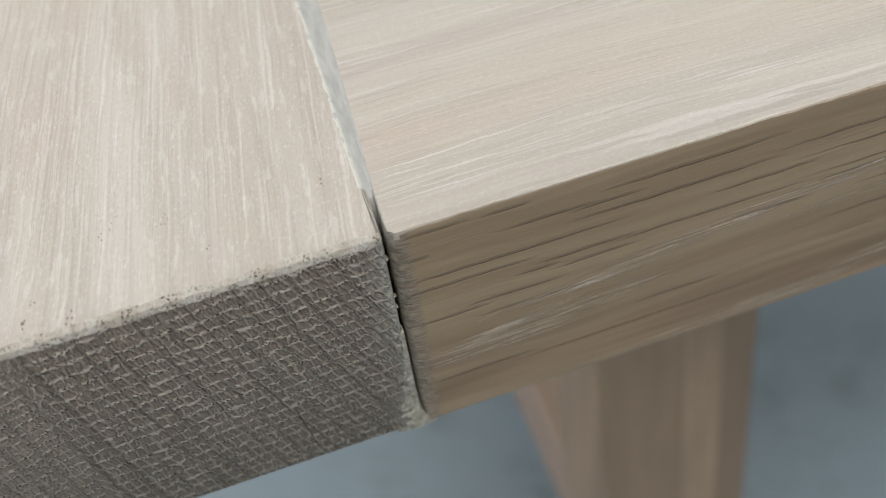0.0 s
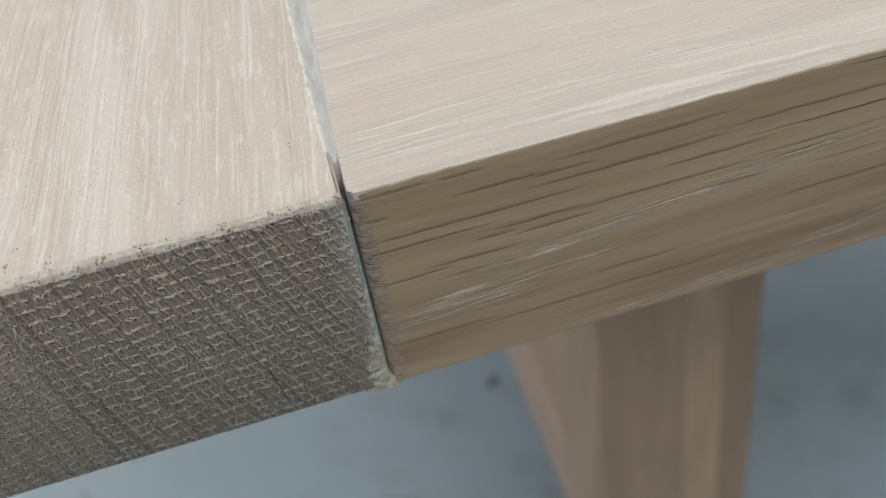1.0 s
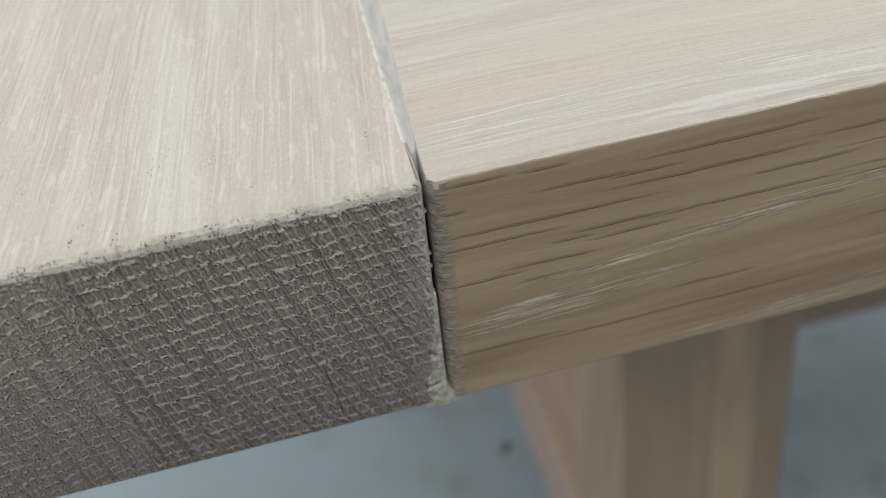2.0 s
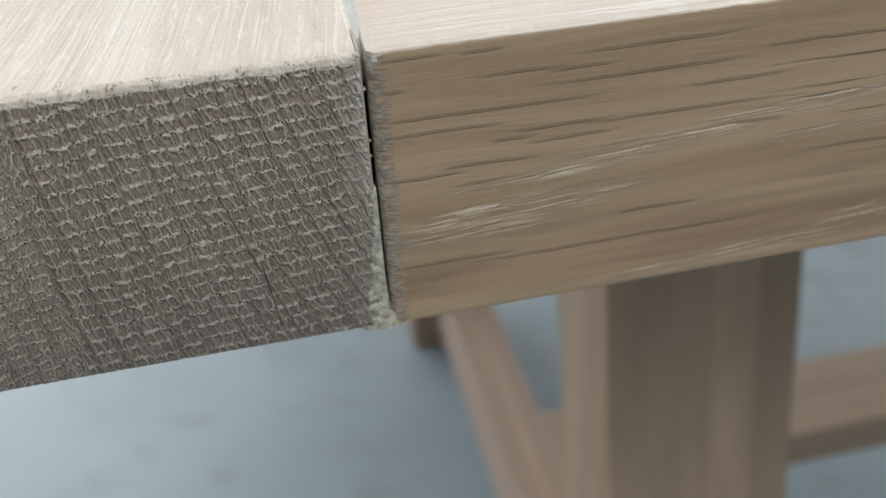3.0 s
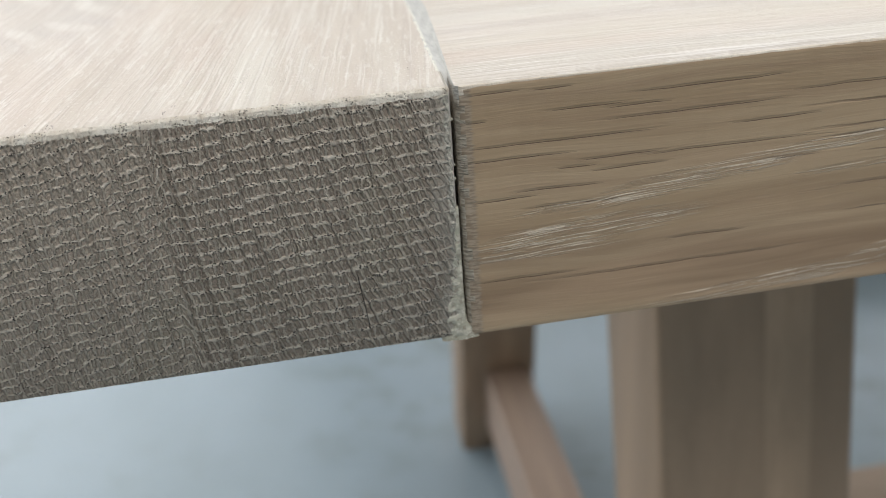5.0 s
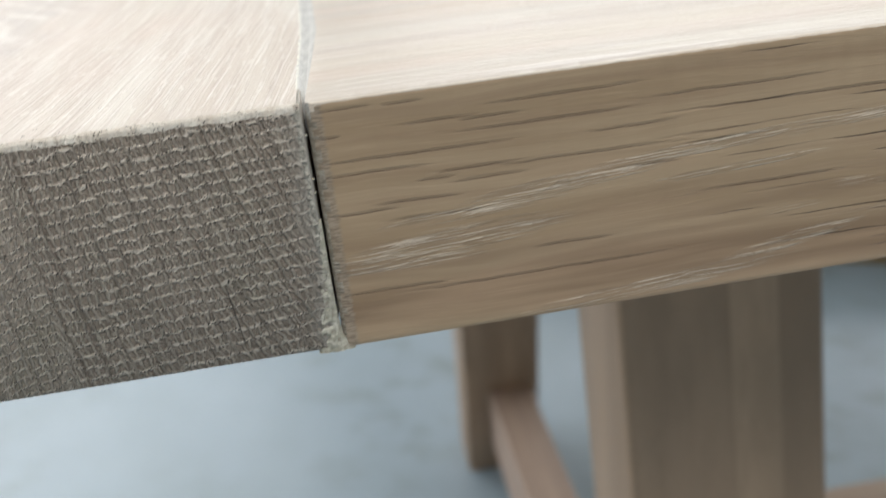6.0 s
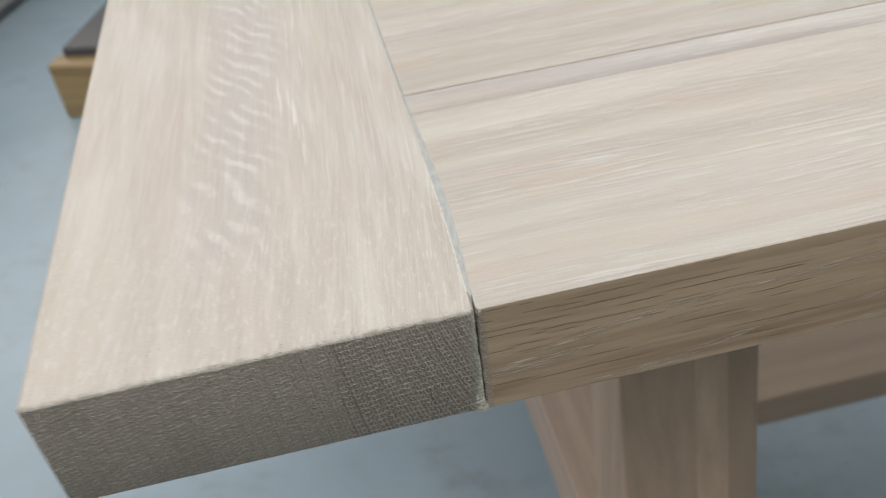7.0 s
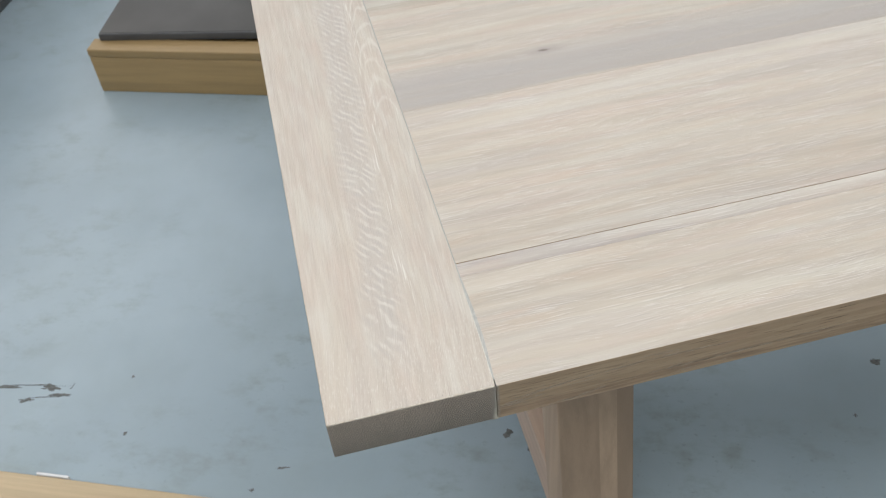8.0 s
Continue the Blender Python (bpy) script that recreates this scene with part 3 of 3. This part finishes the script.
window("window_1", -1.4, 3.6, 0.6, 2.9, V1 + 0.03, True, 5)
window("window_2", -0.2, 3.4, 0.35, 2.85, U0 - 0.03, False, 3)


# ---- the table ----
table = tagged(new("dining_table"), "limed oak dining table with breadboard ends and splayed legs", "table", kind="thing")

GAP0, GAP1 = -0.0027, -0.0021     # the open joint between end board and planks
CUTS = (0.015, 0.03, 0.05, 0.08)


def lean(y):
    """The joint runs a little out of square over its first 5 cm."""
    return 0.0015 * min(1.0, max(0.0, y) / 0.05)


def cut_across(bm):
    for y in CUTS:
        bmesh.ops.bisect_plane(bm, geom=bm.verts[:] + bm.edges[:] + bm.faces[:], plane_co=(0, y, 0), plane_no=(0, 1, 0))


def slices(bm, x0, x1, step):
    """Cuts a board across, so that its front edge can be worn unevenly."""
    x = x0
    while x < x1:
        bmesh.ops.bisect_plane(bm, geom=bm.verts[:] + bm.edges[:] + bm.faces[:], plane_co=(x, 0, 0), plane_no=(1, 0, 0))
        x += step


def wear(bm, deep, fine, lo, hi):
    for v in bm.verts:
        if lo < v.co.x < hi and v.co.y < 0.0022 and v.co.z > H - 0.0022:
            k = noise.noise(Vector((v.co.x * 350, 1.3, 0))) + fine * noise.noise(Vector((v.co.x * 1900, 4.1, 0)))
            if v.co.y < 1e-5:
                v.co.z -= deep * k
            elif v.co.z > H - 1e-5:
                v.co.y += deep * 1.5 * k
            else:
                v.co.y += deep * k * 0.7
                v.co.z += deep * 0.7 * noise.noise(Vector((v.co.x * 1500, 9.0, 0)))


def end_board(x0, x1, joint_right):
    bm = box(x0, x1, 0, WIDTH, H - T, H)
    bevel_where(bm, lambda c, d: c.z > H - 1e-4 and c.y < 1e-4, 0.0011, 2)
    bevel_where(bm, lambda c, d: c.z > H - 1e-4 and abs(d.y) > 0.5, 0.0005, 2)
    bevel_where(bm, lambda c, d: abs(d.z) > 0.03 and c.y < 0.002, 0.0008, 2)
    bevel_where(bm, lambda c, d: c.z < H - T + 1e-4, 0.0008, 2)

    if joint_right:
        slices(bm, x0 + 0.004, x1 - 0.0012, 0.0004)
        wear(bm, 0.00030, 1.0, x0 + 0.003, x1 - 0.001)
        bmesh.ops.bisect_plane(bm, geom=bm.verts[:] + bm.edges[:] + bm.faces[:], plane_co=(0, 0.0036, 0), plane_no=(0, 1, 0))

        cut_across(bm)
        for v in bm.verts:
            if v.co.x > GAP0 - 0.001:
                v.co.x += lean(v.co.y)

    def pick(n, c):
        if n.z > 0.98:
            return 0
        if n.y < -0.98:
            return 1
        if n.z > 0.1 and n.y < -0.1:
            return 2
        return 0 if abs(n.x) > 0.5 or n.y > 0.5 else 1
    paint(bm, pick)
    return smooth(part("breadboard_end", bm, [M_END_TOP, M_END_GRAIN, M_WORN_END], table, "breadboard end with coarse open end grain"))


end_board(-END, GAP0, True)
end_board(LENGTH + 0.0005, LENGTH + END, False)


def plank(y0, y1, top, front=False, cut=(0.00005, 0.00005)):
    bm = box(GAP1, LENGTH, y0 + cut[0], y1 - cut[1], H - T, H)
    if front:
        bevel_where(bm, lambda c, d: abs(d.z) > 0.03 and c.y < 1e-3 and c.x < 0.1, 0.0015, 3)
        bevel_where(bm, lambda c, d: c.z > H - 1e-4 and c.y < 1e-3 and abs(d.x) > 0.5, 0.0012, 3)
        bevel_where(bm, lambda c, d: c.z < H - T + 1e-4 and c.y < 1e-3 and abs(d.x) > 0.5, 0.0016, 3)
    bevel_where(bm, lambda c, d: c.z > H - 1e-4 and c.x < 0.002 and abs(d.y) > 0.01, 0.0046 if front else 0.0006, 4)
    bevel_where(bm, lambda c, d: c.z > H - 1e-4 and abs(d.x) > 0.5 and c.y > 0.01, 0.0003, 1)
    if front:
        cut_across(bm)
        for v in bm.verts:
            if v.co.x < 0.0028 and H - 0.0048 < v.co.z < H - 1e-6 and v.co.y > 0.004:
                v.co.z = H - (H - v.co.z) * 0.27
        for v in bm.verts:
            if v.co.x < 0.0028 and v.co.z > H - 0.004 and v.co.y > 0.045:
                f = max(0.15, 1 - (v.co.y - 0.045) / 0.085)
                v.co.x = GAP1 + (v.co.x - GAP1) * f

    if front:
        slices(bm, 0.002, 0.30, 0.001)
        for v in bm.verts:
            if v.co.y < 0.0015 and v.co.z > H - 0.0015 and v.co.x > 0.0005:
                v.co.z, v.co.y = H - (H - v.co.z) * 0.6, v.co.y * 1.3
        wear(bm, 0.00020, 0.3, 0.001, 0.31)
        bmesh.ops.bisect_plane(bm, geom=bm.verts[:] + bm.edges[:] + bm.faces[:], plane_co=(0, 0.0030, 0), plane_no=(0, 1, 0))
        z = H - T + 0.002
        while z < H - 0.0004:
            bmesh.ops.bisect_plane(bm, geom=bm.verts[:] + bm.edges[:] + bm.faces[:], plane_co=(0, 0, z), plane_no=(0, 0, 1))
            z += 0.00055
        for v in bm.verts:
            if v.co.x < 0.0014 and v.co.y < 0.004:
                k = noise.noise(v.co * 900) + 0.8 * noise.noise(v.co * 2100)
                v.co.y += 0.00013 * k
                v.co.x += 0.00010 * noise.noise(v.co * 1300)

    def pick(n, c):
        if front and c.x < 0.0016 and c.y < 0.0025 and c.z < H - 0.0014:
            return 3 if n.x < -0.3 else 1
        if n.x < (-0.04 if front else -0.2) and n.z > 0.2 and c.x < 0.003:
            return 4
        if n.x < -0.3:
            return 3
        if front and c.y < 0.0019 and 0.3 < n.z < 0.97 and c.y > 1e-4:
            return 2
        if n.z > 0.97:
            return 0
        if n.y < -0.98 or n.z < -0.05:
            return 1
        return 2 if front and c.y < 0.01 else 0
    paint(bm, pick)
    for v in bm.verts:
        v.co.x += lean(v.co.y) * max(0.0, 1 - max(0.0, v.co.x - 0.001) / 0.03)
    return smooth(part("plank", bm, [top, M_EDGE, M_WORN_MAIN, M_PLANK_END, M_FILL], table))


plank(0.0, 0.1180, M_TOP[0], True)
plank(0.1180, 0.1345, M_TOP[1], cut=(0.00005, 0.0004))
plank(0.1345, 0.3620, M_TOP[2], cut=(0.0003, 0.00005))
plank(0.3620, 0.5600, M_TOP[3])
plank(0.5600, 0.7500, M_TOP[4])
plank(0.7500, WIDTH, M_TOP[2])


def seam_filler():
    """Filler in the groove on top of the joint and low down at its front."""
    bm = bmesh.new()
    n = 260
    rows = []
    for i in range(n):
        y = 0.0060 + (WIDTH - 0.0105) * (i / (n - 1)) ** 2
        k = noise.noise(Vector((0, y * 160, 3)))
        dip = 0.00015 * noise.noise(Vector((9, y * 300, 0)))
        rag = 0.0003 * noise.noise(Vector((5, y * 420, 1)))
        lip = min(1.0, 0.15 + (y - 0.0060) / 0.0040)
        narrow = min(1.0, max(0.0, 1.15 - (y - 0.045) * 12))
        sunk = 0.0003 * min(1.0, max(0.0, (y - 0.10) / 0.03)) + (0.0030 + 0.0006 * k) * max(0.0, 1 - (y - 0.0060) / 0.0030) ** 2
        ring = [(-0.0029 - (0.0007 + 0.0007 * abs(k) + rag) * lip * (0.1 + 0.9 * narrow), H - 0.00004), (-0.0028 - (0.0004 + 0.0002 * k + 0.6 * rag) * lip * (0.1 + 0.9 * narrow), H + 0.00008 + 0.6 * dip), (-0.0024, H - 0.00012 + dip), (-0.0014, H - 0.00035 + dip),
                (-0.0014 + (0.0021 + 0.0003 * k) * narrow, H - 0.00018 - 0.0004 * (1 - narrow)), (-0.0025, H - 0.0035)]
        rows.append([bm.verts.new((x + lean(y), y, z - sunk)) for x, z in ring])
    for a, b in zip(rows, rows[1:]):
        for j in range(6):
            bm.faces.new((a[j], a[(j + 1) % 6], b[(j + 1) % 6], b[j]))
    bm.faces.new(rows[0])
    bm.faces.new(rows[-1][::-1])
    return smooth(part("seam_filler", bm, M_FILL, table, "pale grey filler in the joint"), 60)


seam_filler()


def crumb(z, size, y=0.0012):
    bm = bmesh.new()
    bmesh.ops.create_icosphere(bm, subdivisions=2, radius=1)
    for v in bm.verts:
        v.co *= 1 + 0.35 * noise.noise(v.co * 1.7 + Vector((z * 900, 0, 0)))
        v.co = Vector((v.co.x * size[0], v.co.y * size[1], v.co.z * size[2]))
    ob = smooth(part("filler_crumb", bm, M_FILL_OLD, table), 80)
    ob.location = (-0.00255, y, z)
    return ob


crumbs = [crumb(z, size) for z, size in ((0.7375, (0.00028, 0.0004, 0.00014)), (0.7352, (0.00028, 0.0004, 0.0002)), (0.7448, (0.00028, 0.0005, 0.00025)),
                                         (0.7136, (0.00030, 0.0007, 0.0014)), (0.7118, (0.00042, 0.0008, 0.0016)), (0.7094, (0.00065, 0.0008, 0.0016)))]


def filler_crust():
    """Lumpy old filler that squeezed out low on the joint and hangs a little under the board."""
    bm = bmesh.new()
    cols, rows = 12, 44
    grid = []
    for j in range(rows + 1):
        w = j / rows
        z = H - T - 0.0005 + 0.024 * w
        wide = 0.0030 * (1 - w) ** 1.2 + 0.0007 + 0.0006 * noise.noise(Vector((z * 420, 2.0, 0)))
        line = []
        for i in range(cols + 1):
            u = i / cols
            x = -0.0026 - wide + u * (wide + 0.0002 + 0.0022 * max(0.0, 1 - w * 7))
            rim = math.sin(math.pi * u) ** 0.6 * min(1.0, 1.2 * (1 - w) + 0.15)
            lump = 0.5 + 0.6 * noise.noise(Vector((x * 900, 1.0, z * 900))) + 0.4 * noise.noise(Vector((x * 2100, 5.0, z * 2100)))
            line.append(bm.verts.new((x, 0.0003 - rim * 0.00085 * max(0.0, lump), z)))
        grid.append(line)
    for a, b in zip(grid, grid[1:]):
        for i in range(cols):
            bm.faces.new((a[i], a[i + 1], b[i + 1], b[i]))
    solid = bmesh.ops.extrude_face_region(bm, geom=bm.faces[:])
    for v in solid["geom"]:
        if isinstance(v, bmesh.types.BMVert):
            v.co.y = 0.0016
    return smooth(part("filler_crust", bm, M_FILL_OLD, table, "crumbly pale filler squeezed out of the joint"), 70)


filler_crust()
# the lens is focused on the open joint
cam.data.dof.use_dof, cam.data.dof.focus_object, cam.data.dof.aperture_fstop = True, crumbs[0], 17.0

# legs: staves glued side by side, leaning outwards across the table
LEG_X, LEG_W, LEG_D, LEAN_Y, LEG_TOP = 0.106, 0.091, 0.072, 0.1996, 0.2045


def leg(x0, front):
    holder = new("leg")
    holder.parent = table
    edges = (0.0, 0.53, 0.77, 1.0)
    for a, b, wood in zip(edges, edges[1:], (M_LEG, M_LEG_PALE, M_LEG)):
        bm = box(x0 + LEG_W * a, x0 + LEG_W * b, 0, LEG_D, 0, H - T)
        bevel_where(bm, lambda c, d: abs(d.z) > 0.3 and (c.x < x0 + 0.002 or c.x > x0 + LEG_W - 0.002), 0.003, 3)
        for v in bm.verts:
            y = LEG_TOP + LEAN_Y * (v.co.z - 0.7) + v.co.y
            v.co.y = y if front else WIDTH - y
        smooth(part("stave", bm, wood, holder))
    return holder


def trestle(x0):
    leg(x0, True)
    leg(x0, False)
    y0 = LEG_TOP + LEAN_Y * (0.05 - 0.7) + LEG_D - 0.004
    part("cross_rail", box(x0 + 0.030, x0 + 0.080, y0, WIDTH - y0, 0.050, 0.140, 0.002), M_RAIL_Y, table)


trestle(LEG_X)
trestle(LENGTH - LEG_X - LEG_W)
part("long_rail", box(LEG_X + 0.0795, LENGTH - LEG_X - LEG_W + 0.0305, 0.419, 0.511, 0.096, 0.1395, 0.002), M_RAIL_X, table)


# ---- low platform behind the table ----
platform = tagged(new("low_platform"), "low honey oak platform under a dark panel", "platform", kind="thing")
platform.matrix_world = ROOM
PU, PV = -1.170, 1.374
smooth(part("rail_cap", box(PU, PU + 2.3, PV, PV + 0.052, 0.1022, 0.125, 0.004, 3), M_HONEY, platform))
smooth(part("front_rail", box(PU + 0.0008, PU + 2.3, PV + 0.0008, PV + 0.052, 0, 0.102, 0.003, 3), M_HONEY, platform, "honey-coloured oak rail"))
part("deck", box(PU + 0.004, PU + 2.296, PV + 0.0525, PV + 0.80, 0.0, 0.112, 0.003), M_HONEY, platform)
panel = tagged(new("dark_panel"), "dark grey smooth panel with black edging on the low platform", "panel", kind="thing")
panel.matrix_world = ROOM @ pose(PU + 0.022, PV + 0.040, 0.1252, 0, 0, 3.2)
smooth(part("board", box(0.0, 2.2, 0.0042, 0.72, 0, 0.020, 0.003, 2), M_PANEL, panel))
smooth(part("edge_strip", box(0.0, 2.2, 0, 0.004, 0, 0.019, 0.0015, 2), M_SKIRT, panel, "black edging strip"))

# ---- board lying on the floor ----
board = box(0, 0.9, -0.22, 0, 0, 0.024, 0.005, 3)
ob = smooth(tagged(part("floor_board", board, M_PINE), "pale wooden board lying flat on the floor", "board", kind="thing"))
ob.matrix_world = pose(-1.05, 0.724, 0.0, 0, 0, -23.3)
strip = box(0.424, 0.482, 0.0005, 0.0055, 0, 0.0245, 0.0018, 3)
ob = smooth(tagged(part("plastic_strip", strip, M_WHITE), "small shiny white plastic strip beside the board", "strip", kind="thing"))
ob.matrix_world = pose(-1.05, 0.724, 0.0, 0, 0, -23.3)


# ---- stains and chips in the floor paint ----
def chip(x, y, a, b, turn, seed):
    bm = bmesh.new()
    ring = []
    for i in range(40):
        w = 2 * math.pi * i / 40
        d = Vector((math.cos(w), math.sin(w), seed))
        rag = 0.35 if a < 2 * b else 0.7
        k = max(0.25, 1 + rag * noise.noise(d * 1.6) + rag * noise.noise(d * 4.5))
        bend = b * 1.2 * noise.noise(Vector((d.x * 1.5, seed, 7)))
        ring.append((a * k * d.x, b * k * d.y + bend))
    low = [bm.verts.new((*p, 0.0)) for p in ring]
    high = [bm.verts.new((p[0] * 0.92, p[1] * 0.92, 0.0003)) for p in ring]
    bm.faces.new(high)
    for i in range(40):
        bm.faces.new((low[i], low[(i + 1) % 40], high[(i + 1) % 40], high[i]))
    ob = part("paint_chip", bm, M_CHIP, floor)
    ob.matrix_world = pose(x, y, 0.0001, 0, 0, turn)


for i, (x, y, a, b, turn) in enumerate(((-0.735, 0.783, 0.030, 0.0030, -14), (-0.657, 0.757, 0.017, 0.0055, -22), (-0.700, 0.742, 0.014, 0.0035, -10), (-0.640, 0.735, 0.020, 0.0030, -16),
                                        (-0.507, 0.739, 0.003, 0.003, 0), (-0.521, 0.616, 0.004, 0.003, 40), (0.120, 0.434, 0.009, 0.007, 10), (0.149, 0.392, 0.006, 0.005, 50),
                                        (-0.258, 0.470, 0.009, 0.002, -10), (0.777, 0.396, 0.007, 0.009, 80), (0.686, 0.306, 0.003, 0.003, 0), (-0.314, 0.443, 0.004, 0.003, 20), (-0.685, 0.772, 0.045, 0.0011, -17), (-0.618, 0.748, 0.006, 0.0012, 50), (-0.665, 0.738, 0.03, 0.0010, -12))):
    chip(x, y, a, b, turn, i * 3.1)
